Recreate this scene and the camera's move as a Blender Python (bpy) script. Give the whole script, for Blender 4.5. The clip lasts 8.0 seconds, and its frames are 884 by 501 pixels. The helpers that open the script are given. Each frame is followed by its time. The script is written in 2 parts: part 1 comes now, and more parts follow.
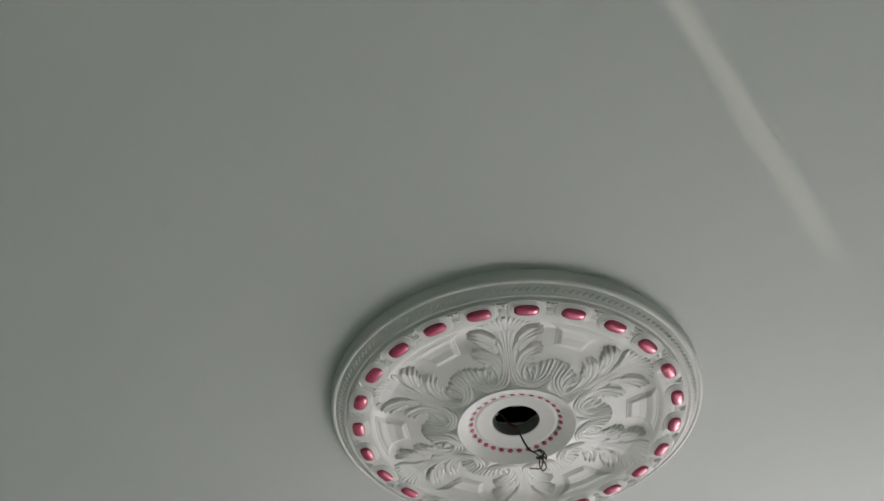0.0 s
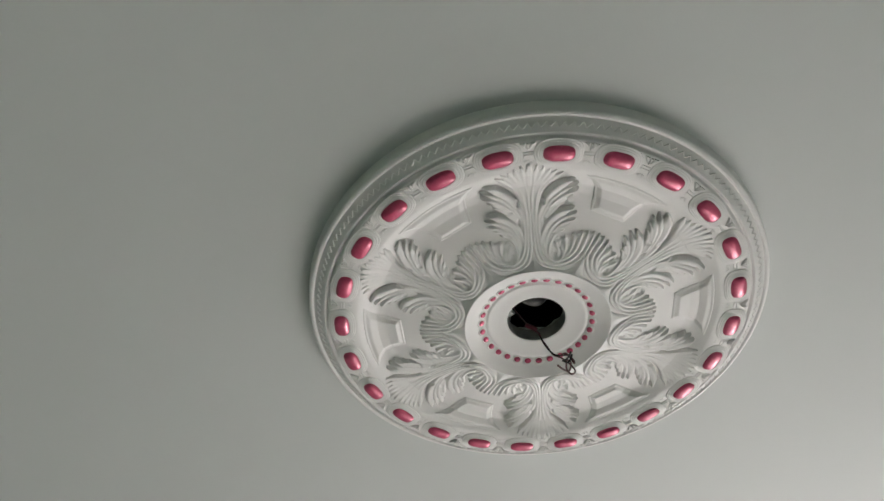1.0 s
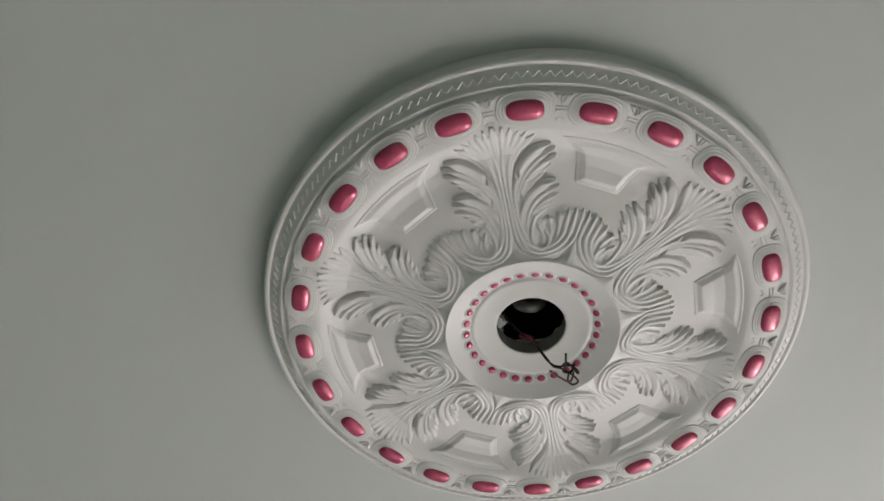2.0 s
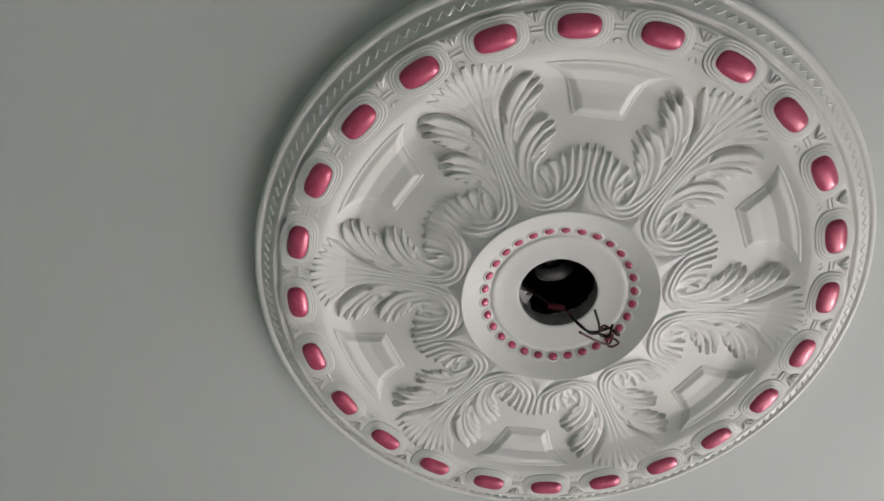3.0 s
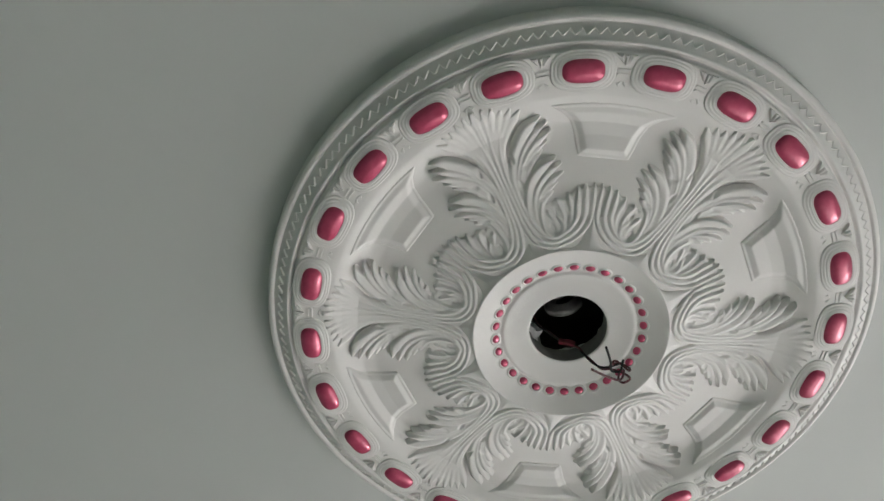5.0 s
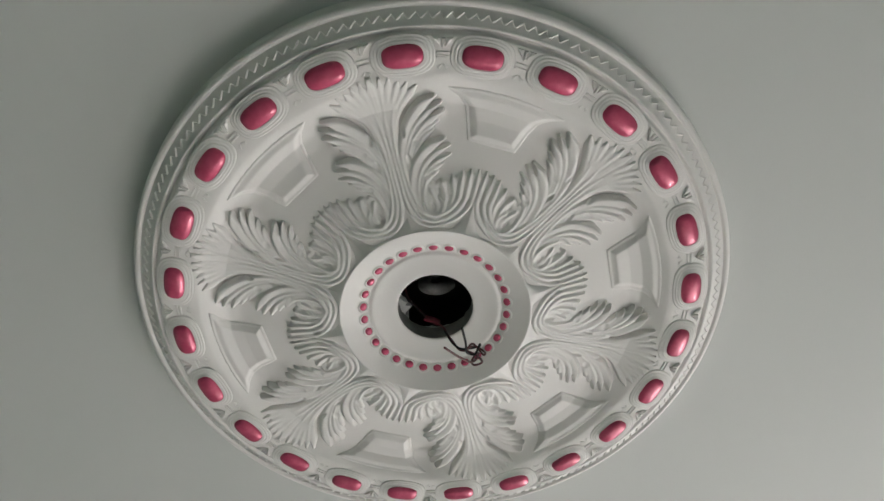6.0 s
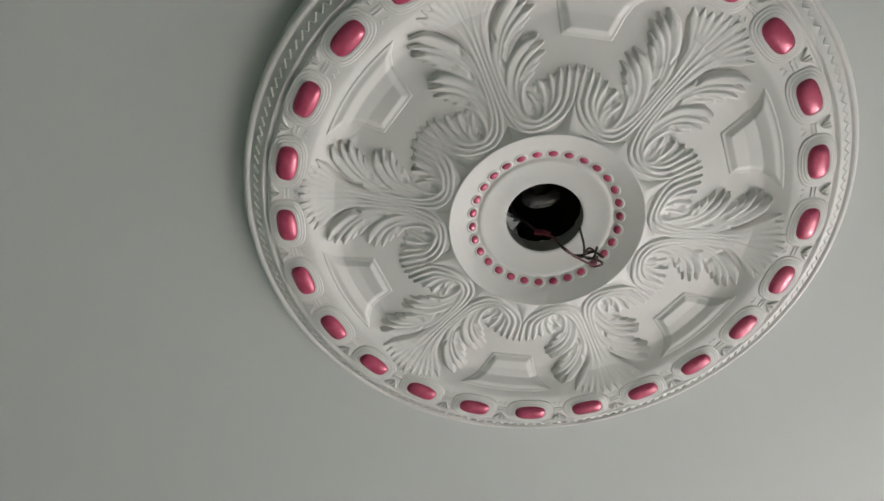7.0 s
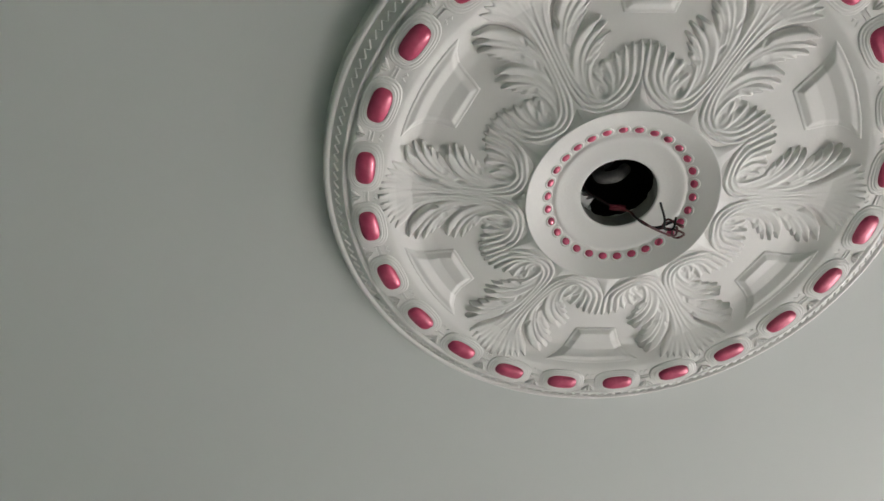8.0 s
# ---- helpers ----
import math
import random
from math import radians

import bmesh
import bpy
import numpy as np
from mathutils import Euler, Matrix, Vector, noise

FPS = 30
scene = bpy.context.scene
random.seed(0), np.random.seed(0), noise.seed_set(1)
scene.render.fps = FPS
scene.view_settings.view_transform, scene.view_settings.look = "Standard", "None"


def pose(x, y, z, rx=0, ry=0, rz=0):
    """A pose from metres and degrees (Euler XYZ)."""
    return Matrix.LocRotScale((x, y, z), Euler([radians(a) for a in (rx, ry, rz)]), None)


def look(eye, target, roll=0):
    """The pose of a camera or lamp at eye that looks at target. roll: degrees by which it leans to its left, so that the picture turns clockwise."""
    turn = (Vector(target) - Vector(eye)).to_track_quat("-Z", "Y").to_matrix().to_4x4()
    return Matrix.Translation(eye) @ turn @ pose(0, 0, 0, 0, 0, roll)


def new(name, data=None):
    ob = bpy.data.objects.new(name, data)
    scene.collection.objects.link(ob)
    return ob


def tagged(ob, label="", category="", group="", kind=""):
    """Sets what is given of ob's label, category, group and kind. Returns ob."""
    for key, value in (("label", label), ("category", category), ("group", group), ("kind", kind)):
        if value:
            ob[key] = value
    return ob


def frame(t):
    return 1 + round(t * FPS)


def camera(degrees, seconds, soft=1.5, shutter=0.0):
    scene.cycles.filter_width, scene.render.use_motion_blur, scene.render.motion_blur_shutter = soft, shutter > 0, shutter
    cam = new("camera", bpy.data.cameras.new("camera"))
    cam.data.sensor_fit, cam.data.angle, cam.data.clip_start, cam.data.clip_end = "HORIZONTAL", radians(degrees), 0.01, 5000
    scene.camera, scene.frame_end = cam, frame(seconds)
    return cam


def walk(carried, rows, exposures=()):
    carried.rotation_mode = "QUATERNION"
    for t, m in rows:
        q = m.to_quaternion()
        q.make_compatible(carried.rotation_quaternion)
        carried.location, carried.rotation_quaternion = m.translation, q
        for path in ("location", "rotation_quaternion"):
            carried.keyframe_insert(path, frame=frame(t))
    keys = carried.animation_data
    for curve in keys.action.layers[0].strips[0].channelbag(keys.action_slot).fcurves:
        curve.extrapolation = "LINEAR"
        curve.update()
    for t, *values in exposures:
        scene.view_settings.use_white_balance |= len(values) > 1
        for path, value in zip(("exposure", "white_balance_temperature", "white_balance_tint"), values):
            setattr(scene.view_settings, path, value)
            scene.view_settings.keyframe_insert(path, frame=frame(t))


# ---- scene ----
cam = camera(66.94, 8.0, soft=1.5)
# seconds, eye in metres, turn in degrees
ROWS = [
    (0.0, 0.0019, -1.1552, 1.6828, 142.41, 0.54, 8.25),
    (0.5, -0.0350, -0.9952, 1.7129, 141.48, -1.54, 4.46),
    (1.0, -0.0687, -0.8008, 1.7418, 142.73, 0.44, 7.13),
    (1.5, -0.0573, -0.6828, 1.7600, 144.17, 0.98, 7.25),
    (1.7, -0.0250, -0.6489, 1.7777, 146.83, 0.06, 8.95),
    (2.8, 0.0736, -0.4867, 1.8488, 150.55, -1.57, 22.76),
    (3.0, 0.0597, -0.4686, 1.8547, 151.55, -1.05, 23.79),
    (3.5, 0.0611, -0.4614, 1.8751, 155.29, 0.07, 21.85),
    (4.0, 0.0644, -0.4615, 1.8635, 153.81, 2.10, 21.98),
    (4.5, 0.0684, -0.4791, 1.8518, 154.13, 0.71, 24.32),
    (4.7, 0.0575, -0.4869, 1.8503, 153.85, -0.57, 25.73),
    (5.8, 0.0878, -0.4926, 1.8460, 153.25, 0.55, 15.64),
    (6.0, 0.1008, -0.4732, 1.8396, 151.68, 1.57, 13.38),
    (6.5, 0.0924, -0.4451, 1.8329, 149.78, 1.22, 17.55),
    (7.0, 0.0479, -0.4339, 1.8231, 148.26, -0.55, 22.95),
    (7.5, 0.0179, -0.4850, 1.8280, 148.30, -2.76, 23.67),
    (8.0, 0.0225, -0.4830, 1.8122, 145.79, -0.71, 29.93),
]
STOPS = 2.74          # set for the whole walk; the rows below ride on it
EXPOSURES = [(t, STOPS + e, kelvin, tint) for t, e, kelvin, tint in ((0.0, -0.14, 6550, 11), (0.5, -0.02, 6700, 12), (1.0, 0.02, 6700, 12), (1.7, -0.07, 6750, 13), (3.0, 0.0, 6650, 12), (4.7, -0.05, 6550, 10), (6.0, -0.07, 6700, 11), (8.0, 0.02, 6700, 11))]
walk(cam, [(t, pose(x, y, z, rx, ry, rz)) for t, x, y, z, rx, ry, rz in ROWS], EXPOSURES)

# ---- world, sun, window light ----
world = bpy.data.worlds.new("sky")
scene.world = world
world.use_nodes = True
wn = world.node_tree.nodes
sky = wn.new("ShaderNodeTexSky")
sky.sky_type, sky.sun_disc = "NISHITA", False
sky.sun_elevation, sky.sun_rotation = radians(27), radians(28)
wn["Background"].inputs["Strength"].default_value = 0.1
world.node_tree.links.new(sky.outputs[0], wn["Background"].inputs["Color"])

sun = new("sun", bpy.data.lights.new("sun", "SUN"))
sun.data.energy, sun.data.angle, sun.data.color = 5.0, radians(0.5), (1.0, 0.965, 0.92)
sun.matrix_world = look((1.48, 2.75, 1.6), (0, 0, 0))

CEIL = 2.6065         # height of the ceiling's underside
X0, X1, Y0, Y1 = -2.6, 5.2, -2.8, 5.2
WIN = (1.5, 4.6, 0.10, 2.25)      # the window in the north wall: x from, x to, z from, z to


def window_lamp(name, where, target, sx, sz, watts, colour):
    lamp = new(name, bpy.data.lights.new(name, "AREA"))
    lamp.data.shape, lamp.data.size, lamp.data.size_y = "RECTANGLE", sx, sz
    lamp.data.energy, lamp.data.color = watts, colour
    lamp.matrix_world = look(where, target)
    return lamp


window_lamp("window_daylight", (3.05, Y1 + 0.06, 1.18), (3.05, 0, 1.18), 3.0, 2.05, 10, (0.93, 0.97, 1.0))

# added spot with no known source: throws the ceiling streak through the wall slit
streak_spot = new("ground_glint", bpy.data.lights.new("ground_glint", "SPOT"))
streak_spot.data.energy, streak_spot.data.spot_size, streak_spot.data.spot_blend, streak_spot.data.shadow_soft_size, streak_spot.data.color = 88, radians(40), 0.5, 0.012, (1.0, 0.86, 0.70)
streak_spot.matrix_world = look((-1.90, Y0 - 1.503, 0.02), (-0.96, Y0, 1.15))

# ---- materials ----


def material(name, base, rough=0.6, metal=0.0, vary=0.06, scale=9.0, fine=220.0, bump=0.15, coat=0.0, spec=0.5, tint=None):
    """A node material: base colour broken up at two scales, with fine relief."""
    m = bpy.data.materials.new(name)
    m.use_nodes = True
    n, l = m.node_tree.nodes, m.node_tree.links
    b = n["Principled BSDF"]
    b.inputs["Roughness"].default_value = rough
    b.inputs["Metallic"].default_value = metal
    b.inputs["Specular IOR Level"].default_value = spec
    b.inputs["Coat Weight"].default_value = coat
    b.inputs["Coat Roughness"].default_value = 0.12
    co = n.new("ShaderNodeTexCoord")
    big, small = n.new("ShaderNodeTexNoise"), n.new("ShaderNodeTexNoise")
    big.inputs["Scale"].default_value, small.inputs["Scale"].default_value = scale, fine
    big.inputs["Detail"].default_value, small.inputs["Detail"].default_value = 5, 3
    l.new(co.outputs["Object"], big.inputs["Vector"])
    l.new(co.outputs["Object"], small.inputs["Vector"])
    mix = n.new("ShaderNodeMix")
    mix.data_type = "RGBA"
    other = tint or tuple(c * (1 - 2 * vary) for c in base)
    mix.inputs["A"].default_value, mix.inputs["B"].default_value = (*base, 1), (*other, 1)
    add = n.new("ShaderNodeMath")
    add.operation = "MULTIPLY_ADD"
    add.inputs[1].default_value, add.inputs[2].default_value = 0.35, 0.0
    l.new(small.outputs["Fac"], add.inputs[0])
    both = n.new("ShaderNodeMath")
    both.operation = "MULTIPLY_ADD"
    both.inputs[1].default_value = 0.65
    l.new(big.outputs["Fac"], both.inputs[0])
    l.new(add.outputs[0], both.inputs[2])
    l.new(both.outputs[0], mix.inputs["Factor"])
    l.new(mix.outputs["Result"], b.inputs["Base Color"])
    if bump:
        bm_ = n.new("ShaderNodeBump")
        bm_.inputs["Strength"].default_value, bm_.inputs["Distance"].default_value = bump, 0.001
        l.new(small.outputs["Fac"], bm_.inputs["Height"])
        l.new(bm_.outputs["Normal"], b.inputs["Normal"])
    return m


PLASTER = material("gypsum_plaster", (0.835, 0.808, 0.792), 0.55, vary=0.02, scale=14, fine=260, bump=0.12)
CEILING = material("ceiling_paint", (0.642, 0.655, 0.640), 0.7, vary=0.025, scale=2.2, fine=340, bump=0.1)
WALL = material("wall_paint", (0.16, 0.26, 0.215), 0.75, vary=0.04, scale=2.0, fine=200)
FLOOR = material("floor_tile", (0.60, 0.60, 0.612), 0.35, vary=0.08, scale=3.0, fine=90, bump=0.03)
GROUT = material("grout", (0.3, 0.28, 0.26), 0.9)
GEM = material("pink_pearl_enamel", (0.44, 0.026, 0.088), 0.40, metal=0.2, vary=0.16, scale=70, fine=240, bump=0.16, coat=0.35, tint=(0.70, 0.12, 0.225))
FRAME = material("window_frame_paint", (0.72, 0.72, 0.70), 0.4)
RAW = material("raw_plaster_edge", (0.48, 0.46, 0.44), 0.9, vary=0.38, scale=45, fine=400, bump=0.6)
VOID = material("bare_concrete", (0.16, 0.15, 0.14), 0.95, vary=0.25, scale=12, fine=150, bump=0.5)
METAL = material("dull_galvanised_steel", (0.42, 0.41, 0.40), 0.6, metal=0.2, vary=0.42, scale=70, fine=300, bump=0.5)
BLACK_PVC = material("black_insulation", (0.010, 0.008, 0.008), 0.75, vary=0.2, scale=60)
RED_PVC = material("dark_red_insulation", (0.11, 0.012, 0.018), 0.5, vary=0.2, scale=60)
TAPE = material("red_tape", (0.19, 0.012, 0.030), 0.42, vary=0.35, scale=80)

# ---- helpers for building ----


def mesh_object(name, verts, faces, mat, parent=None, label="", smooth=True):
    me = bpy.data.meshes.new(name)
    me.from_pydata(verts, [], faces)
    me.materials.append(mat)
    if smooth:
        me.polygons.foreach_set("use_smooth", [True] * len(me.polygons))
    ob = new(name, me)
    ob.parent = parent
    return tagged(ob, label)


def again(ob, m, parent):
    """Another piece on the same mesh, with its children."""
    o = ob.copy()
    scene.collection.objects.link(o)
    o.parent, o.matrix_basis = parent, m
    for c in ob.children:
        again(c, c.matrix_basis.copy(), o)
    return o


def box_data(lo, hi, bevel=0.0):
    bm = bmesh.new()
    bmesh.ops.create_cube(bm, size=1)
    for v in bm.verts:
        v.co = [lo[i] + (v.co[i] + 0.5) * (hi[i] - lo[i]) for i in range(3)]
    if bevel:
        bmesh.ops.bevel(bm, geom=bm.edges[:], offset=bevel, segments=2, affect="EDGES", profile=0.7)
    return bm


def part(name, bm, mat, parent=None, label="", smooth=False):
    me = bpy.data.meshes.new(name)
    bm.to_mesh(me)
    bm.free()
    me.materials.append(mat)
    if smooth:
        me.polygons.foreach_set("use_smooth", [True] * len(me.polygons))
    ob = new(name, me)
    ob.parent = parent
    return tagged(ob, label)


def box(name, lo, hi, mat, parent=None, label="", bevel=0.0):
    return part(name, box_data(lo, hi, bevel), mat, parent, label)


def lathe(name, profile, mat, parent=None, label="", steps=240, closed=False):
    """Turns (radius, z) rows round the z axis."""
    verts, faces, k = [], [], len(profile)
    for i in range(steps):
        a = 2 * math.pi * i / steps
        verts += [(r * math.cos(a), r * math.sin(a), z) for r, z in profile]
    for i in range(steps):
        j = (i + 1) % steps
        for n in range(k if closed else k - 1):
            m = (n + 1) % k
            faces.append((i * k + n, i * k + m, j * k + m, j * k + n))
    return mesh_object(name, verts, faces, mat, parent, label)


def tube(name, pts, radius, mat, parent=None, label="", sides=8, per=8):
    """A round cable through the points, as a mesh."""
    P = [Vector(q) for q in pts]
    path = []
    for i in range(len(P) - 1):
        a, b, c, d = P[max(i - 1, 0)], P[i], P[i + 1], P[min(i + 2, len(P) - 1)]
        for s in range(per):
            t = s / per
            path.append(0.5 * (2 * b + (c - a) * t + (2 * a - 5 * b + 4 * c - d) * t * t + (3 * b - a - 3 * c + d) * t ** 3))
    path.append(P[-1])
    verts, faces, up = [], [], Vector((0.31, 0.52, 0.8))
    for i, q in enumerate(path):
        way = (path[min(i + 1, len(path) - 1)] - path[max(i - 1, 0)]).normalized()
        e = way.cross(up).normalized()
        f = way.cross(e).normalized()
        for k in range(sides):
            a = 2 * math.pi * k / sides
            verts.append(q + radius * (math.cos(a) * e + math.sin(a) * f))
    for i in range(len(path) - 1):
        for k in range(sides):
            faces.append((i * sides + k, i * sides + (k + 1) % sides, (i + 1) * sides + (k + 1) % sides, (i + 1) * sides + k))
    faces += [tuple(range(sides))[::-1], tuple((len(path) - 1) * sides + k for k in range(sides))]
    return mesh_object(name, verts, faces, mat, parent, label)


# ---- the room ----
def wall_with_hole(name, lo, hi, axis, hole, label):
    """A wall of four blocks round an opening (from, to, z from, z to) along the other level axis."""
    a, b, z0, z1 = hole
    thing = new(name)
    other = 1 - axis
    spans = [((lo[other], a), (lo[2], hi[2])), ((b, hi[other]), (lo[2], hi[2])), ((a, b), (lo[2], z0)), ((a, b), (z1, hi[2]))]
    for (s, e), (zl, zh) in spans:
        l, h = [0, 0, zl], [0, 0, zh]
        l[axis], h[axis], l[other], h[other] = lo[axis], hi[axis], s, e
        box("wall_block", l, h, WALL, thing)
    return tagged(thing, label, "wall", kind="structure")


T = 0.2
wall_with_hole("wall_north", (X0 - T, Y1, 0), (X1 + T, Y1 + T, CEIL), 1, WIN, "pale green painted wall with a window opening")
# the slit in this unseen wall is added, to narrow the spot's beam
wall_with_hole("wall_south", (X0 - T, Y0 - 0.03, 0), (X1 + T, Y0, CEIL), 1, (-0.977, -0.9525, 0.98, 2.45), "pale green painted wall with a slit added to shape the ceiling streak")
tagged(box("wall_west", (X0 - T, Y0, 0), (X0, Y1, CEIL), WALL), "plain pale green painted wall", "wall", kind="structure")
tagged(box("wall_east", (X1, Y0, 0), (X1 + T, Y1, CEIL), WALL), "plain pale green painted wall", "wall", kind="structure")
tagged(box("floor", (X0 - T, Y0 - T, -0.12), (X1 + T, Y1 + T, 0), FLOOR), "pale grey tiled floor of the room", "floor", kind="structure")
tagged(box("ground", (-60, -60, -0.3), (60, 60, -0.13), GROUT), "bare ground outside the room", "ground", kind="structure")

window = tagged(new("window_1"), "white painted window with two glazed sashes", "window", kind="structure")
for lo, hi in (((WIN[0], Y1 + 0.09, WIN[2]), (WIN[0] + 0.05, Y1 + 0.14, WIN[3])), ((WIN[1] - 0.05, Y1 + 0.09, WIN[2]), (WIN[1], Y1 + 0.14, WIN[3])),
               ((WIN[0] + 0.05, Y1 + 0.09, WIN[2]), (WIN[1] - 0.05, Y1 + 0.14, WIN[2] + 0.05)), ((WIN[0] + 0.05, Y1 + 0.09, WIN[3] - 0.05), (WIN[1] - 0.05, Y1 + 0.14, WIN[3])),
               ((3.025, Y1 + 0.09, WIN[2] + 0.05), (3.075, Y1 + 0.14, WIN[3] - 0.05))):
    box("window_frame", lo, hi, FRAME, window, bevel=0.004)

# ---- the ceiling, with a ragged hole above the medallion ----
S = 0.33                     # radius of the ring of large gems
HOLE = 0.150 * S
ceil_verts, ceil_faces = [], []
RAD, SEG = [1.02, 1.4, 1.8, 4, 9, 18, 30], 96
for k in range(SEG):
    a = 2 * math.pi * k / SEG
    c, s = math.cos(a), math.sin(a)
    chew = 1 + 0.10 * noise.noise((3 * c, 3 * s, 1.7)) + 0.05 * noise.noise((11 * c, 11 * s, 4.1))
    bite = 1 - (0.30 + 0.22 * noise.noise((14 * c, 14 * s, 9.3))) * math.exp(-(((math.degrees(a) - 172 + 180) % 360 - 180) / 24) ** 4)
    reach = min((X1 + T if c > 0 else -X0 + T) / max(abs(c), 1e-6), (Y1 + T if s > 0 else -Y0 + T) / max(abs(s), 1e-6))
    rad = [min(HOLE * 1.20 * chew * bite, HOLE * 1.3)] + [HOLE * f for f in RAD[1:]] + [reach]
    for r in rad:
        ceil_verts.append((r * c, r * s, CEIL))
    for r in rad:
        ceil_verts.append((r * c, r * s, CEIL + 0.012))
N = len(RAD) + 1
for k in range(SEG):
    a, b = k * 2 * N, ((k + 1) % SEG) * 2 * N
    for i in range(N - 1):
        ceil_faces += [(a + i, a + i + 1, b + i + 1, b + i), (a + N + i, b + N + i, b + N + i + 1, a + N + i + 1)]
    ceil_faces.append((a, b, b + N, a + N))
tagged(mesh_object("ceiling", ceil_verts, ceil_faces, CEILING, smooth=False), "plain white painted gypsum board ceiling", "ceiling", kind="structure")
tagged(box("ceiling_slab", (X0 - T, Y0 - T, CEIL + 0.18), (X1 + T, Y1 + T, CEIL + 0.34), VOID), "bare concrete slab above the ceiling boards", "slab", kind="structure")
for i, (lo, hi) in enumerate((((X0 - T, Y1, CEIL + 0.014), (X1 + T, Y1 + T, CEIL + 0.18)), ((X0 - T, Y0 - T, CEIL + 0.014), (X1 + T, Y0, CEIL + 0.18)),
                              ((X0 - T, Y0, CEIL + 0.014), (X0, Y1, CEIL + 0.18)), ((X1, Y0, CEIL + 0.014), (X1 + T, Y1, CEIL + 0.18)))):
    tagged(box("trim", lo, hi, VOID), "rough edge closing the void above the ceiling", "trim", kind="structure")

# ---- the medallion ----
GZ = CEIL - 0.12 * S         # level of the ring of gems
medallion = tagged(new("ceiling_medallion"), "round white gypsum ceiling medallion with acanthus leaves and pink gems", "ceiling medallion")
medallion.location = (0, 0, GZ)


def lerp_profile(rows):
    return [(r * S, z * S) for r, z in rows]


def field(r):
    """Height of the sunken field at radius r, in gem-ring radii."""
    xs = np.array([0.36, 0.42, 0.50, 0.78, 0.825, 0.86, 0.895, 0.922, 1.1])
    zs = np.array([-0.017, -0.011, 0.013, 0.052, 0.050, 0.034, 0.013, 0.0, 0.0])
    return np.interp(r, xs, zs)


outer = [(1.181, 0.1198), (1.1755, 0.105), (1.1725, 0.085), (1.1712, 0.066), (1.1705, 0.056), (1.1690, 0.0505), (1.1655, 0.0465), (1.1605, 0.0435), (1.1550, 0.0420), (1.1500, 0.0430), (1.1465, 0.0480), (1.1435, 0.0500), (1.1400, 0.0465),
         (1.136, 0.0425), (1.097, 0.0190), (1.094, 0.0150), (1.0905, 0.0115), (1.0865, 0.0100), (1.0825, 0.0115), (1.0795, 0.0165), (1.0765, 0.0215), (1.0725, 0.0225), (1.0690, 0.0185),
         (1.0655, 0.0110), (1.0630, 0.0045), (1.0600, 0.0010), (1.056, 0.0), (1.05, 0.0), (1.0, 0.001), (0.95, 0.001)]
outer += [(r, float(field(r))) for r in np.linspace(0.925, 0.377, 48)]
lathe("plaster_dish", lerp_profile(outer), PLASTER, medallion)


def star(a):
    """How far the twelve-pointed hub reaches out past its rim: short points on the leaves' axes, long ones between the leaves."""
    d = abs((math.degrees(a) + 15) % 30 - 15) / 15
    long = round((math.degrees(a) + 90) / 30) % 2
    return (0.125 if long else 0.056) * max(0.0, 1 - d / (0.66 if long else 0.80)) ** (2.3 if long else 1.7)


hub_rows = [(None, 0.020), (None, -0.012), (None, -0.0200), (0.3765, -0.0238), (0.3750, -0.0260), (0.3730, -0.0270), (0.3705, -0.0266), (0.3675, -0.0252), (0.353, -0.0182), (0.336, -0.0100), (0.318, -0.0014), (0.308, 0.0034), (0.303, 0.0057),
            (0.284, 0.0140), (0.267, 0.0215), (0.262, 0.0220), (0.257, 0.0195), (0.252, 0.0180), (0.246, 0.0185), (0.238, 0.0205), (0.222, 0.0245), (0.20, 0.0285), (0.18, 0.0305), (0.162, 0.0320), (0.155, 0.0330), (0.1515, 0.035), (0.150, 0.038)]
hv, hf, HS = [], [], 720
for i in range(HS):
    a = 2 * math.pi * i / HS
    k = star(a)
    for n, (r, z) in enumerate(hub_rows):
        if n < 3:
            r = (0.379, 0.3785, 0.3775)[n] + (1.0, 0.98, 0.90)[n] * k
            z = z + 0.14 * k * (n > 0)
        hv.append((r * S * math.cos(a), r * S * math.sin(a), z * S))
K = len(hub_rows)
for i in range(HS):
    j = (i + 1) % HS
    hf += [(i * K + n, i * K + n + 1, j * K + n + 1, j * K + n) for n in range(K - 1)]
mesh_object("hub_ring", hv, hf, PLASTER, medallion, "bowl-shaped hub with a twelve-pointed rim")


lv, lf = [], []
for i in range(96):
    a = 2 * math.pi * i / 96
    c, q = math.cos(a), math.sin(a)
    for n, z in enumerate((0.037, 0.055, 0.075, 0.098, 0.1195)):
        r = 0.1503 + (0.006 * noise.noise((5 * c, 5 * q, 30 * z)) + 0.003 * noise.noise((17 * c, 17 * q, 60 * z)) + 0.003 if n else 0)
        lv.append((r * S * c, r * S * q, z * S))
for i in range(96):
    j = (i + 1) % 96
    lf += [(i * 5 + n, i * 5 + n + 1, j * 5 + n + 1, j * 5 + n) for n in range(4)]
mesh_object("hole_lining", lv, lf, RAW, medallion, "rough unpainted edge of the hole")


# carved relief: height over a grid, in gem-ring radii; u to the side, v outwards along the axis
def bezier(p, n=26):
    p = np.array(p, float)
    t = np.linspace(0, 1, n)[:, None]
    q = p[None].repeat(n, 0)
    for _ in range(q.shape[1] - 1):
        q = q[:, :-1] * (1 - t[:, :, None]) + q[:, 1:] * t[:, :, None]
    return q[:, 0]


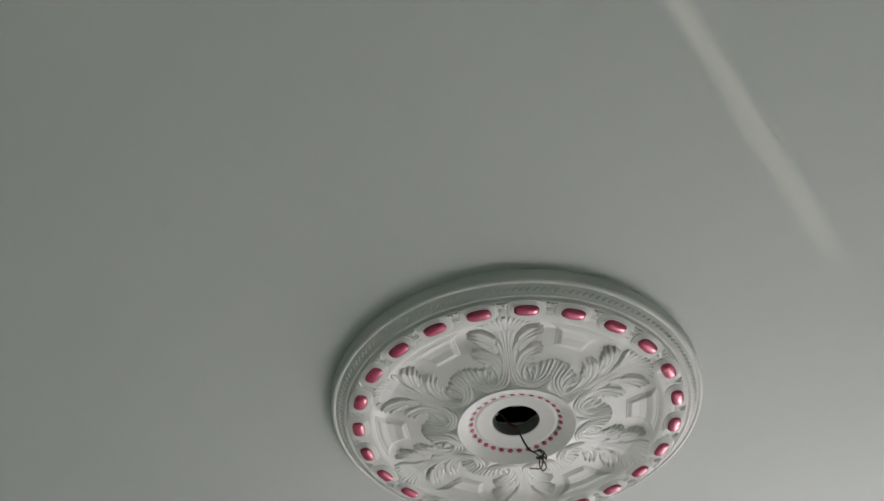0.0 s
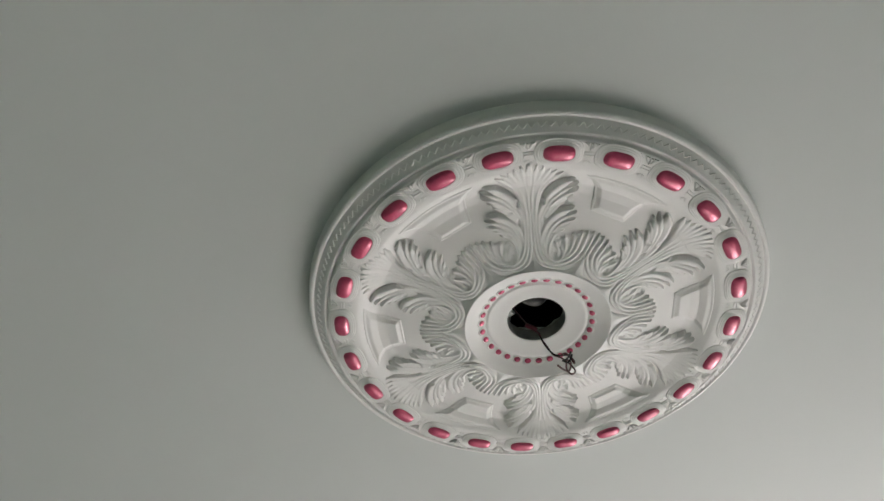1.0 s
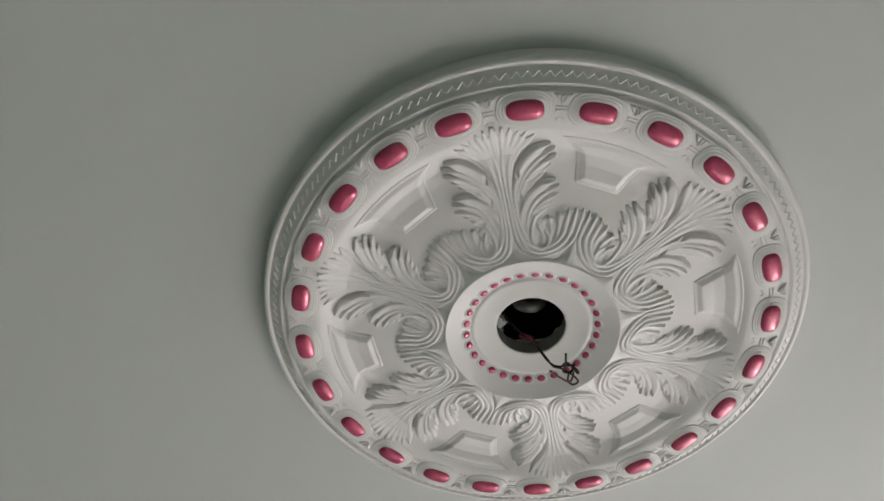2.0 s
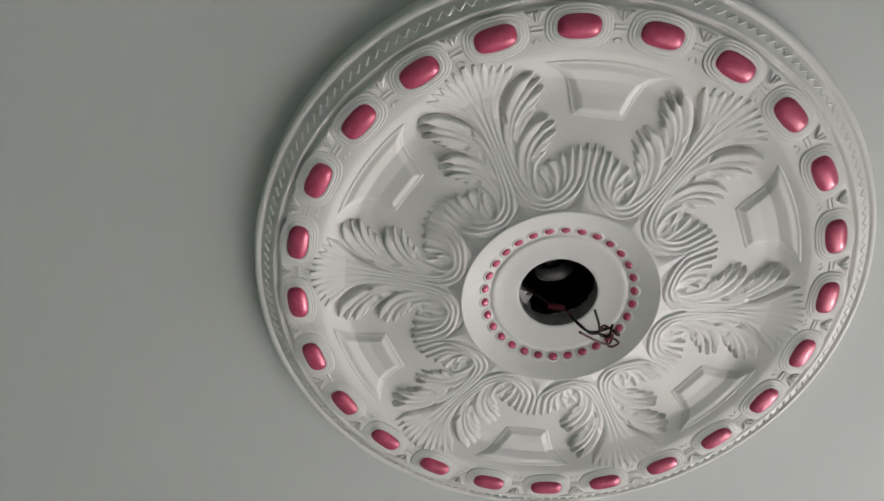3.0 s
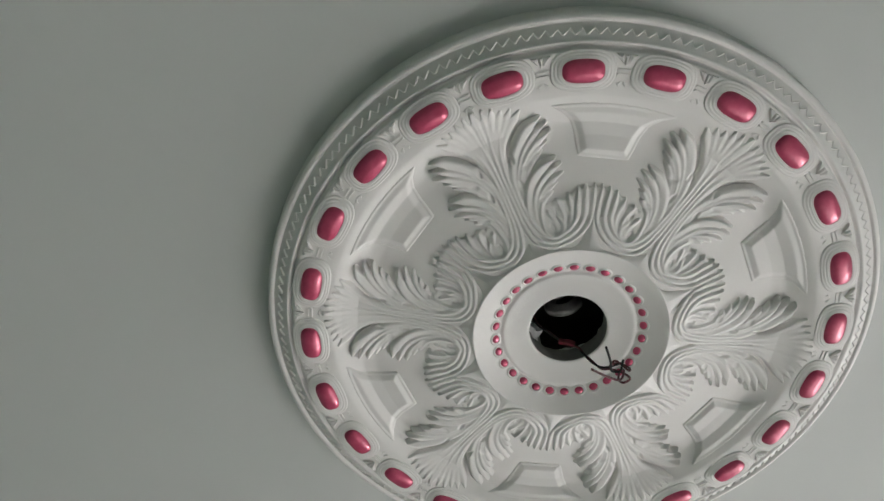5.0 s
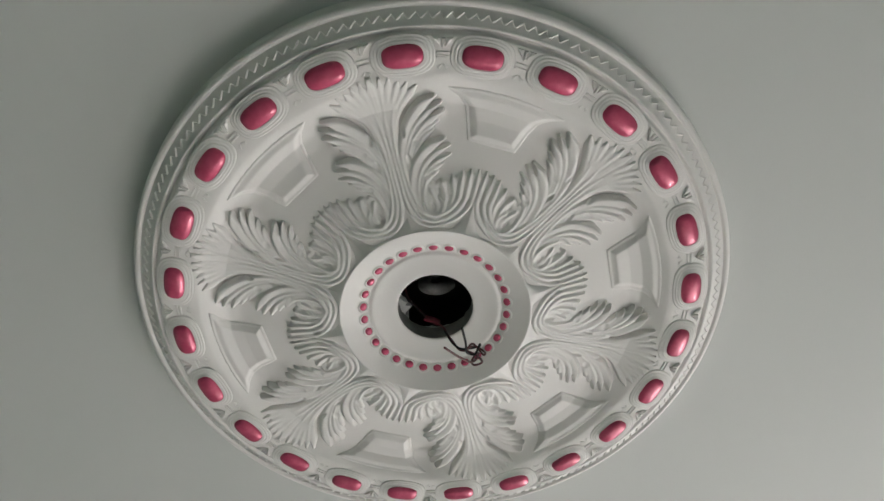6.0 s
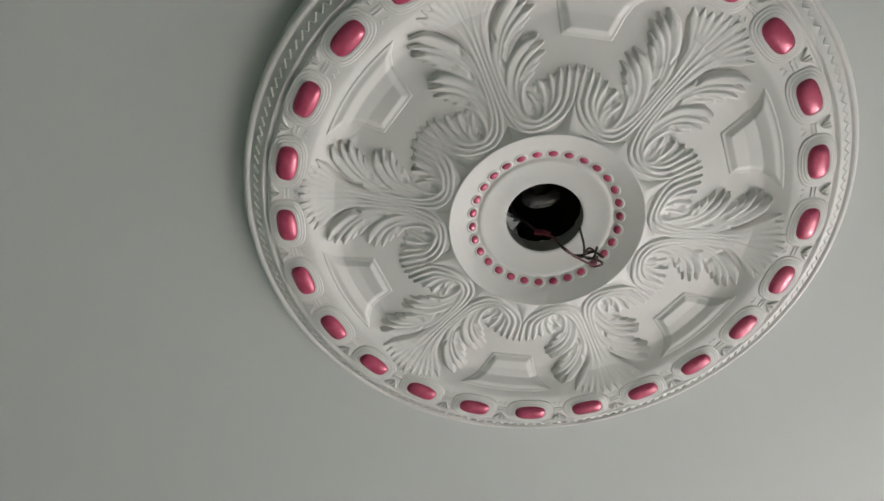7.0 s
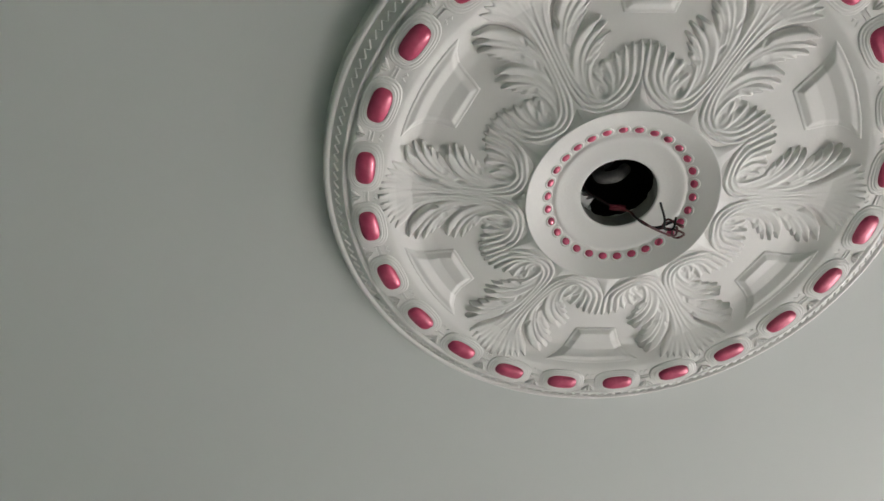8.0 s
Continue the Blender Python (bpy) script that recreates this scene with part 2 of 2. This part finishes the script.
def through_points(p, per=7):
    p = [np.array(q, float) for q in p]
    out = []
    for i in range(len(p) - 1):
        a, b, c, d = p[max(i - 1, 0)], p[i], p[i + 1], p[min(i + 2, len(p) - 1)]
        for k in range(per):
            t = k / per
            out.append(0.5 * (2 * b + (c - a) * t + (2 * a - 5 * b + 4 * c - d) * t * t + (3 * b - a - 3 * c + d) * t ** 3))
    return np.array(out + [p[-1]])


def stroke(H, U, V, ctrl, width, height, ridge, power=1.0, lean=0.0):
    """Lays one rib into the height grid: width, level and ridge each as (start, middle, end)."""
    line = bezier(ctrl) if len(ctrl) < 6 else through_points(ctrl)
    n = len(line)
    s = np.linspace(0, 1, n)
    near = np.full(U.shape, 1e9)
    w, h, g = (np.interp(s, (0, 0.55, 1) if len(k) == 3 else (0, 0.5, 0.84, 1), k) for k in (width, height, ridge))
    for i in range(n - 1):
        a, d = line[i], line[i + 1] - line[i]
        L = float(d @ d) + 1e-12
        m = w.max() * 1.1
        lo_u, hi_u = min(a[0], line[i + 1][0]) - m, max(a[0], line[i + 1][0]) + m
        lo_v, hi_v = min(a[1], line[i + 1][1]) - m, max(a[1], line[i + 1][1]) + m
        iu = np.where((U[0] >= lo_u) & (U[0] <= hi_u))[0]
        iv = np.where((V[:, 0] >= lo_v) & (V[:, 0] <= hi_v))[0]
        if not len(iu) or not len(iv):
            continue
        sl = (slice(iv[0], iv[-1] + 1), slice(iu[0], iu[-1] + 1))
        t = np.clip(((U[sl] - a[0]) * d[0] + (V[sl] - a[1]) * d[1]) / L, 0, 1)
        dist = np.hypot(U[sl] - a[0] - t * d[0], V[sl] - a[1] - t * d[1])
        k = w[i] + t * (w[i + 1] - w[i])
        x = dist / k
        if lean:
            cross = (d[0] * (V[sl] - a[1]) - d[1] * (U[sl] - a[0])) / math.sqrt(L) / k
            y = np.where(cross > lean, (cross - lean) / (1 - lean), (lean - cross) / (1 + lean))
        else:
            y = x
        top = h[i] + t * (h[i + 1] - h[i]) + (g[i] + t * (g[i + 1] - g[i])) * (1 - np.clip(y, 0, 1) ** power)
        soft = np.clip((1 - x) / 0.22, 0, 1)
        H[sl] = np.maximum(H[sl], top * soft)


def relief_object(name, U, V, H, ground, mat, parent, label="", cut=0.0008):
    """A closed-to-the-ground relief from a height grid; cells with no height are left out."""
    r = np.hypot(U, V)
    keep = H > cut
    cell = keep[:-1, :-1] | keep[1:, :-1] | keep[:-1, 1:] | keep[1:, 1:]
    used = np.zeros(H.shape, bool)
    for dy in (0, 1):
        for dx in (0, 1):
            used[dy:H.shape[0] - 1 + dy, dx:H.shape[1] - 1 + dx] |= cell
    index = np.full(H.shape, -1)
    index[used] = np.arange(used.sum())
    z = np.where(keep, ground(r) - H, field(r) + 0.002)
    verts = np.stack([V[used] * S, U[used] * S, z[used] * S], 1).tolist()
    iy, ix = np.where(cell)
    faces = np.stack([index[iy, ix], index[iy, ix + 1], index[iy + 1, ix + 1], index[iy + 1, ix]], 1).tolist()
    return mesh_object(name, verts, faces, mat, parent, label)


def blur(H, times=1):
    for _ in range(times):
        P = np.pad(H, 1, mode="edge")
        H = (4 * P[1:-1, 1:-1] + 2 * (P[:-2, 1:-1] + P[2:, 1:-1] + P[1:-1, :-2] + P[1:-1, 2:]) + P[:-2, :-2] + P[:-2, 2:] + P[2:, :-2] + P[2:, 2:]) / 16
    return H


def acanthus():
    """Half of the leaf is laid twice: a fluted crown, two toothed side lobes and a scroll that rolls up into a third."""
    step = 0.0021
    u, v = np.arange(-0.336, 0.3361, step), np.arange(0.362, 0.985, step)
    U, V = np.meshgrid(u, v)
    H = np.zeros(U.shape)
    for side in (1, -1):
        def lay(ctrl, w, h, g, power=2.0, lean=0.0):
            stroke(H, U, V, [(side * a, b) for a, b in ctrl], w, h, g, power, side * lean)

        def blade(ctrl, w, lift=1.0, ridge=1.0, lean=0.25):
            """One flute: narrow and low at its root, broad and lifted at a blunt tip."""
            lay(ctrl, (0.60 * w, 1.25 * w, 1.25 * w, 0.22 * w), (0.006, 0.012 * lift, 0.025 * lift), (0.005 * ridge, 0.0080 * ridge, 0.005 * ridge), 0.9, lean)

        # webs that join the blades of a lobe
        lay([(0.006, 0.50), (0.010, 0.70), (0.040, 0.82), (0.062, 0.890)], (0.012, 0.020, 0.040), (0.008, 0.012, 0.018), (0, 0, 0))
        lay([(0.020, 0.52), (0.036, 0.66), (0.080, 0.740), (0.150, 0.784)], (0.014, 0.026, 0.022), (0.008, 0.013, 0.017), (0, 0, 0))
        lay([(0.040, 0.44), (0.056, 0.56), (0.090, 0.620), (0.150, 0.638)], (0.018, 0.026, 0.020), (0.008, 0.013, 0.017), (0, 0, 0))
        # crown: flutes up the stem that flare to a scalloped edge
        for i, tip in enumerate(((0.004, 0.944), (0.034, 0.938), (0.064, 0.930), (0.092, 0.913), (0.121, 0.905), (0.147, 0.886))):
            lay([(0.004 + 0.0055 * i, 0.73), (0.004 + 0.0080 * i, 0.795), (0.006 + 0.0165 * i, 0.860 - 0.004 * i), tip],
                (0.0055, 0.0105, 0.0165, 0.0075), (0.008, 0.011, 0.023), (0.0035, 0.0045, 0.0050), 1.0)
        # second lobe: one broad blade above, four teeth below it
        blade([(0.020, 0.545), (0.032, 0.700), (0.098, 0.808), (0.200, 0.834)], 0.0165, 1.25)
        blade([(0.036, 0.580), (0.052, 0.690), (0.112, 0.776), (0.216, 0.806)], 0.0100, 1.15)
        blade([(0.046, 0.585), (0.062, 0.680), (0.118, 0.750), (0.216, 0.773)], 0.0112, 1.15, 1.2)
        blade([(0.054, 0.585), (0.070, 0.670), (0.116, 0.724), (0.190, 0.742)], 0.0085, 0.85)
        blade([(0.060, 0.585), (0.078, 0.655), (0.114, 0.704), (0.166, 0.716)], 0.0080, 0.7)
        # third lobe
        blade([(0.034, 0.450), (0.040, 0.590), (0.092, 0.666), (0.198, 0.676)], 0.0150, 1.2)
        blade([(0.060, 0.480), (0.066, 0.570), (0.112, 0.636), (0.210, 0.650)], 0.0100, 1.1)
        blade([(0.070, 0.485), (0.078, 0.555), (0.120, 0.608), (0.205, 0.618)], 0.0095, 1.0)
        blade([(0.078, 0.490), (0.086, 0.545), (0.118, 0.588), (0.176, 0.592)], 0.0085, 0.85)
        blade([(0.086, 0.505), (0.094, 0.540), (0.116, 0.566), (0.150, 0.568)], 0.0075, 0.75)
        # the floor of the scroll, under its turns
        body = np.hypot((U - side * 0.130) / 0.092, (V - 0.458) / 0.082)
        H = np.maximum(H, 0.0095 * np.clip((1 - body) / 0.06, 0, 1))
        low = np.hypot((U - side * 0.235) / 0.075, (V - 0.488) / 0.050)
        H = np.maximum(H, 0.0120 * np.clip((1 - low) / 0.06, 0, 1))
        # scroll: strands that come down the stem, turn and rise as the blades of the low lobe
        for pts, w, top in ((((0.034, 0.880), (0.014, 0.800), (0.007, 0.690), (0.008, 0.570), (0.010, 0.485), (0.030, 0.418), (0.070, 0.386), (0.120, 0.381), (0.180, 0.392), (0.228, 0.420), (0.256, 0.462), (0.276, 0.502), (0.292, 0.534)), 0.0100, 0.85),
                            (((0.092, 0.875), (0.048, 0.810), (0.024, 0.710), (0.020, 0.580), (0.026, 0.490), (0.046, 0.432), (0.080, 0.404), (0.124, 0.399), (0.172, 0.411), (0.212, 0.440), (0.235, 0.480), (0.252, 0.518), (0.263, 0.542)), 0.0105, 1.0),
                            (((0.080, 0.765), (0.048, 0.700), (0.034, 0.620), (0.034, 0.550), (0.042, 0.490), (0.060, 0.446), (0.088, 0.422), (0.124, 0.418), (0.162, 0.430), (0.194, 0.456), (0.211, 0.492), (0.224, 0.522), (0.234, 0.546)), 0.0105, 1.05),
                            (((0.140, 0.425), (0.156, 0.436), (0.172, 0.456), (0.184, 0.484), (0.190, 0.512), (0.194, 0.540)), 0.0105, 1.1),
                            (((0.134, 0.440), (0.146, 0.458), (0.152, 0.480), (0.154, 0.505), (0.152, 0.524), (0.150, 0.536)), 0.0100, 1.0)):
            lay(pts, (0.55 * w, 1.0 * w, 1.05 * w, 0.30 * w), (0.013, 0.010, 0.025 * top), (0.003, 0.0115, 0.005), 0.9)
        # the curl round the eye, and a slip of leaf inside it
        lay([(0.100, 0.548), (0.082, 0.510), (0.074, 0.468), (0.080, 0.432), (0.104, 0.414), (0.130, 0.426), (0.140, 0.452), (0.130, 0.478)], (0.006, 0.0110, 0.0110, 0.0060), (0.014, 0.012, 0.012), (0.006, 0.010, 0.007), 0.9)
        lay([(0.120, 0.452), (0.118, 0.474), (0.110, 0.492), (0.106, 0.512)], (0.004, 0.0080, 0.0080, 0.0040), (0.006, 0.013, 0.018), (0.003, 0.006, 0.004), 1.7)
        # drilled hollows: the eye, and where two lobes part
        for a, b, ra, rb, k in ((0.100, 0.448, 0.0095, 0.017, 1.0), (0.060, 0.735, 0.007, 0.020, 0.75), (0.058, 0.632, 0.007, 0.018, 0.8), (0.134, 0.500, 0.006, 0.012, 0.9), (0.100, 0.690, 0.018, 0.012, 0.35), (0.112, 0.560, 0.018, 0.010, 0.35), (0.128, 0.535, 0.007, 0.010, 0.9)):
            H = H * (1 - k * np.exp(-(((U - side * a) / ra) ** 2 + ((V - b) / rb) ** 2) ** 2))
    return U, V, blur(0.70 * H, 3)


def leaf_bed(r):
    """The bed of a leaf: it arches over the hollow of the dish."""
    return np.interp(r, (0.36, 0.42, 0.50, 0.62, 0.74, 0.82, 0.88, 0.93, 1.0), (-0.014, -0.008, 0.013, 0.033, 0.042, 0.040, 0.028, 0.012, 0.0))


U, V, H = acanthus()
leaf = relief_object("acanthus_leaf", U, V, H, leaf_bed, PLASTER, medallion, "carved acanthus leaf with curled lobes")
leaf.matrix_basis = pose(0, 0, 0, 0, 0, -90)
for k in range(1, 6):
    again(leaf, pose(0, 0, 0, 0, 0, -90 + 60 * k), medallion)


def plaque():
    step = 0.003
    u, v = np.arange(-0.27, 0.2701, step), np.arange(0.66, 0.905, step)
    U, V = np.meshgrid(u, v)
    r = np.hypot(U, V)
    a = np.abs(U)
    # straight inner edge, sides that bow out to a long outer arc; a fine bead, then a broad bevel
    side = np.interp(V, (0.69, 0.738, 0.78, 0.82, 0.845, 0.862, 0.874, 0.884), (0.086, 0.104, 0.118, 0.138, 0.168, 0.206, 0.246, 0.262))
    d = np.minimum.reduce([V - 0.697, (side - a) * 0.88, 0.892 - r])
    h = 0.006 * np.clip(d / 0.006, 0, 1) - 0.0025 * np.clip((d - 0.007) / 0.003, 0, 1) + 0.0135 * np.clip((d - 0.010) / 0.022, 0, 1)
    return U, V, blur(h, 1)


U, V, H = plaque()
panel = relief_object("raised_panel", U, V, H, field, PLASTER, medallion, "raised plain panel with a stepped edge")
panel.matrix_basis = pose(0, 0, 0, 0, 0, -60)
for k in range(1, 6):
    again(panel, pose(0, 0, 0, 0, 0, -60 + 60 * k), medallion)


# ---- gems in their collars ----
def oval(a, la, lb, e=3.2):
    c, s = math.cos(a), math.sin(a)
    k = (abs(c) ** e + abs(s) ** e) ** (-1 / e)
    return la * k * c, lb * k * s


def rings(name, rows, mat, parent, label="", seg=48, e=3.2, cap=True):
    """Loops of ovals, each (half length along y, half width along x, z)."""
    verts, faces = [], []
    for la, lb, z in rows:
        for k in range(seg):
            y, x = oval(2 * math.pi * k / seg, la, lb, e)
            verts.append((x * S, y * S, z * S))
    for i in range(len(rows) - 1):
        for k in range(seg):
            j = (k + 1) % seg
            faces.append((i * seg + k, i * seg + j, (i + 1) * seg + j, (i + 1) * seg + k))
    if cap:
        verts.append((0, 0, rows[-1][2] * S))
        o = (len(rows) - 1) * seg
        faces += [(o + k, o + (k + 1) % seg, len(verts) - 1) for k in range(seg)]
    return mesh_object(name, verts, faces, mat, parent, label)


GA, GB = 0.0680, 0.0380
rows = [(GA + 0.0385, GB + 0.0310, 0.001)]
for i, (o, h) in enumerate(((0.0340, 0.0045), (0.0230, 0.0080), (0.0120, 0.0115))):
    q = o * 0.80
    rows += [(GA + o + 0.003, GB + q + 0.0025, -h * 0.70), (GA + o, GB + q, -h), (GA + o - 0.003, GB + q - 0.0025, -h), (GA + o - 0.0055, GB + q - 0.0045, -h * 0.88)]
rows += [(GA + 0.0035, GB + 0.0030, -0.0135), (GA + 0.0008, GB + 0.0008, -0.0125), (GA - 0.0015, GB - 0.0015, -0.006)]
collar = rings("gem_collar", rows, PLASTER, medallion, "white collar of three fine oval rings", e=2.7, cap=False)
gem_rows = [(GA + 0.0004, GB + 0.0004, -0.008), (GA - 0.0005, GB - 0.0005, -0.0135), (GA - 0.004, GB - 0.004, -0.0180), (GA - 0.010, GB - 0.009, -0.0225), (GA - 0.020, GB - 0.017, -0.0265), (GA - 0.040, GB - 0.0265, -0.029), (0.012, 0.004, -0.0300)]
gem = rings("gem", gem_rows, GEM, collar, "glossy pink oval gem", e=2.9)


def round_at(r, degrees, z=0.0, tilt=0.0):
    a = radians(degrees)
    return pose(r * S * math.cos(a), r * S * math.sin(a), z * S, 0, 0, degrees) @ pose(0, 0, 0, 0, tilt, 0)


collar.matrix_basis = round_at(1.0, -82.5)
for k in range(1, 24):
    again(collar, round_at(1.0, -82.5 + 15 * k), medallion)


# small carved work between the collars
def wedge(name, pts, z, ridge, parent, label=""):
    """A little raised leaf: an outline with a ridge point over it."""
    n = len(pts)
    c = (sum(q[0] for q in pts) / n, sum(q[1] for q in pts) / n)
    verts = [(q[0] * S, q[1] * S, 0.002 * S) for q in pts] + [((q[0] * 0.8 + c[0] * 0.2) * S, (q[1] * 0.8 + c[1] * 0.2) * S, -z * S) for q in pts] + [(c[0] * S, c[1] * S, -ridge * S)]
    faces = [(i, (i + 1) % n, n + (i + 1) % n, n + i) for i in range(n)] + [(n + i, n + (i + 1) % n, 2 * n) for i in range(n)]
    return mesh_object(name, verts, faces, PLASTER, parent, label, smooth=False)


first = [wedge("corner_leaf", [(0.052, -0.006), (0.054, 0.006), (0.020, 0.001), (0.018, -0.001)], 0.010, 0.013, medallion),
         wedge("corner_leaf", [(0.054, 0.010), (0.054, 0.034), (0.044, 0.028), (0.024, 0.006)], 0.009, 0.012, medallion),
         wedge("corner_leaf", [(0.024, -0.006), (0.044, -0.028), (0.054, -0.034), (0.054, -0.010)], 0.009, 0.012, medallion),
         wedge("corner_leaf", [(-0.050, 0.012), (-0.040, 0.020), (-0.030, 0.004), (-0.036, 0.002)], 0.0010, 0.0018, medallion),
         wedge("corner_leaf", [(-0.036, -0.002), (-0.030, -0.004), (-0.040, -0.020), (-0.050, -0.012)], 0.0010, 0.0018, medallion),
         wedge("link_bar", [(0.001, 0.024), (0.001, -0.024), (0.009, -0.024), (0.009, 0.024)][::-1], 0.0028, 0.0036, medallion),
         wedge("link_bar", [(-0.013, 0.024), (-0.013, -0.024), (-0.005, -0.024), (-0.005, 0.024)][::-1], 0.0028, 0.0036, medallion)]
for ob in first:
    ob.matrix_basis = round_at(1.0, -75)
    for k in range(1, 24):
        again(ob, round_at(1.0, -75 + 15 * k), medallion)

# short slanting teeth on the sloping outer band
TEETH = 180
tv, tf = [], []
for y0, y1, wide, high in ((-0.0135, 0.0075, 0.0046, 0.0064), (0.0215, 0.0090, 0.0032, 0.0024)):
    o = len(tv)
    tv += [(-0.0110, y0 - wide, 0.002), (0.0110, y1 - wide, 0.002), (-0.0098, y0, -high), (0.0098, y1, -high), (-0.0110, y0 + wide, 0.002), (0.0110, y1 + wide, 0.002)]
    tf += [(o, o + 1, o + 3, o + 2), (o + 2, o + 3, o + 5, o + 4), (o, o + 2, o + 4), (o + 1, o + 5, o + 3)]
tooth = mesh_object("slanting_tooth", [(x * S, y * S, z * S) for x, y, z in tv], tf, PLASTER, medallion, smooth=False)
tooth.matrix_basis = round_at(1.1165, -90, 0.0308, -31)
for k in range(1, TEETH):
    again(tooth, round_at(1.1165, -90 + 360 / TEETH * k, 0.0308, -31), medallion)

# ring of small pink beads on the inner slope of the hub
bead_rows = [(0.0176, 0.0146, 0.002), (0.0174, 0.0144, -0.001), (0.0152, 0.0126, -0.0042), (0.0100, 0.0083, -0.0064), (0.004, 0.0033, -0.0072)]
setting_rows = [(0.0275, 0.0240, 0.001), (0.0262, 0.0228, -0.0012), (0.0236, 0.0204, -0.0030), (0.0206, 0.0174, -0.0034), (0.0180, 0.0150, -0.0010)]
setting = rings("bead_setting", setting_rows, PLASTER, medallion, seg=20, e=2.0, cap=False)
rings("bead", bead_rows, GEM, setting, "glossy pink oval bead", seg=20, e=2.0)
setting.matrix_basis = round_at(0.284, -90, 0.0135, 25)
for k in range(1, 30):
    again(setting, round_at(0.284, -90 + 12 * k, 0.0135, 25), medallion)

# ---- inside the hole: fixing and cables ----
junction = tagged(new("fan_hook_box"), "dull round steel hook box on the slab above the hole", "hook box")
junction.location = (-0.002, -0.004, CEIL + 0.166)
lathe("box_body", [(0.0, -0.100), (0.012, -0.100), (0.018, -0.096), (0.020, -0.088), (0.020, -0.02), (0.026, -0.012), (0.026, 0.0)], METAL, junction, steps=40)
tube("conduit_stub", [(-0.010, 0.010, -0.092), (-0.013, 0.004, -0.128), (-0.008, 0.002, -0.143), (0.003, 0.004, -0.147), (0.013, 0.008, -0.142), (0.022, 0.014, -0.126)], 0.0085, METAL, junction, "bent dull steel conduit end", sides=14)


cable = tagged(new("ceiling_cable"), "black and dark red twin cable hanging out in a loose knot", "cable")


def at(x, y, z):
    return (x * S, y * S, GZ + z * S)


W2 = 0.0014
tube("black_strand", [(-0.055, -0.02, CEIL + 0.165), at(-0.125, -0.03, 0.17), at(-0.085, 0.02, 0.10), at(-0.04, 0.060, 0.052), at(0.002, 0.090, 0.038), at(0.016, 0.114, 0.015), at(0.035, 0.116, -0.05), at(0.060, 0.110, -0.105), at(0.085, 0.105, -0.13),
                      at(0.115, 0.112, -0.125), at(0.145, 0.10, -0.14), at(0.150, 0.07, -0.17), at(0.128, 0.085, -0.20), at(0.105, 0.095, -0.18), at(0.100, 0.05, -0.22), at(0.112, -0.03, -0.28), at(0.119, -0.137, -0.342)], W2, BLACK_PVC, cable)
tube("red_strand", [(-0.050, -0.018, CEIL + 0.165), at(-0.118, -0.022, 0.17), at(-0.078, 0.028, 0.102), at(-0.034, 0.066, 0.050), at(0.008, 0.096, 0.032), at(0.020, 0.118, 0.008), at(0.042, 0.112, -0.058), at(0.064, 0.118, -0.11), at(0.098, 0.112, -0.14),
                    at(0.135, 0.100, -0.20), at(0.150, 0.075, -0.27), at(0.125, 0.047, -0.313), at(0.112, 0.085, -0.24), at(0.128, 0.115, -0.16), at(0.140, 0.09, -0.20), at(0.118, 0.05, -0.29), at(0.085, -0.02, -0.34), at(0.051, -0.114, -0.396)], W2, RED_PVC, cable)
tube("tape_wrap", [at(-0.056, 0.054, 0.061), at(-0.040, 0.062, 0.056), at(-0.018, 0.068, 0.047), at(-0.002, 0.080, 0.041)], 0.0040, TAPE, cable, "red insulating tape round the joint")
tube("loose_loop", [at(0.095, 0.110, -0.13), at(0.125, 0.075, -0.15), at(0.155, 0.095, -0.20), at(0.160, 0.125, -0.15), at(0.130, 0.120, -0.11), at(0.100, 0.095, -0.14)], W2, RED_PVC, cable)
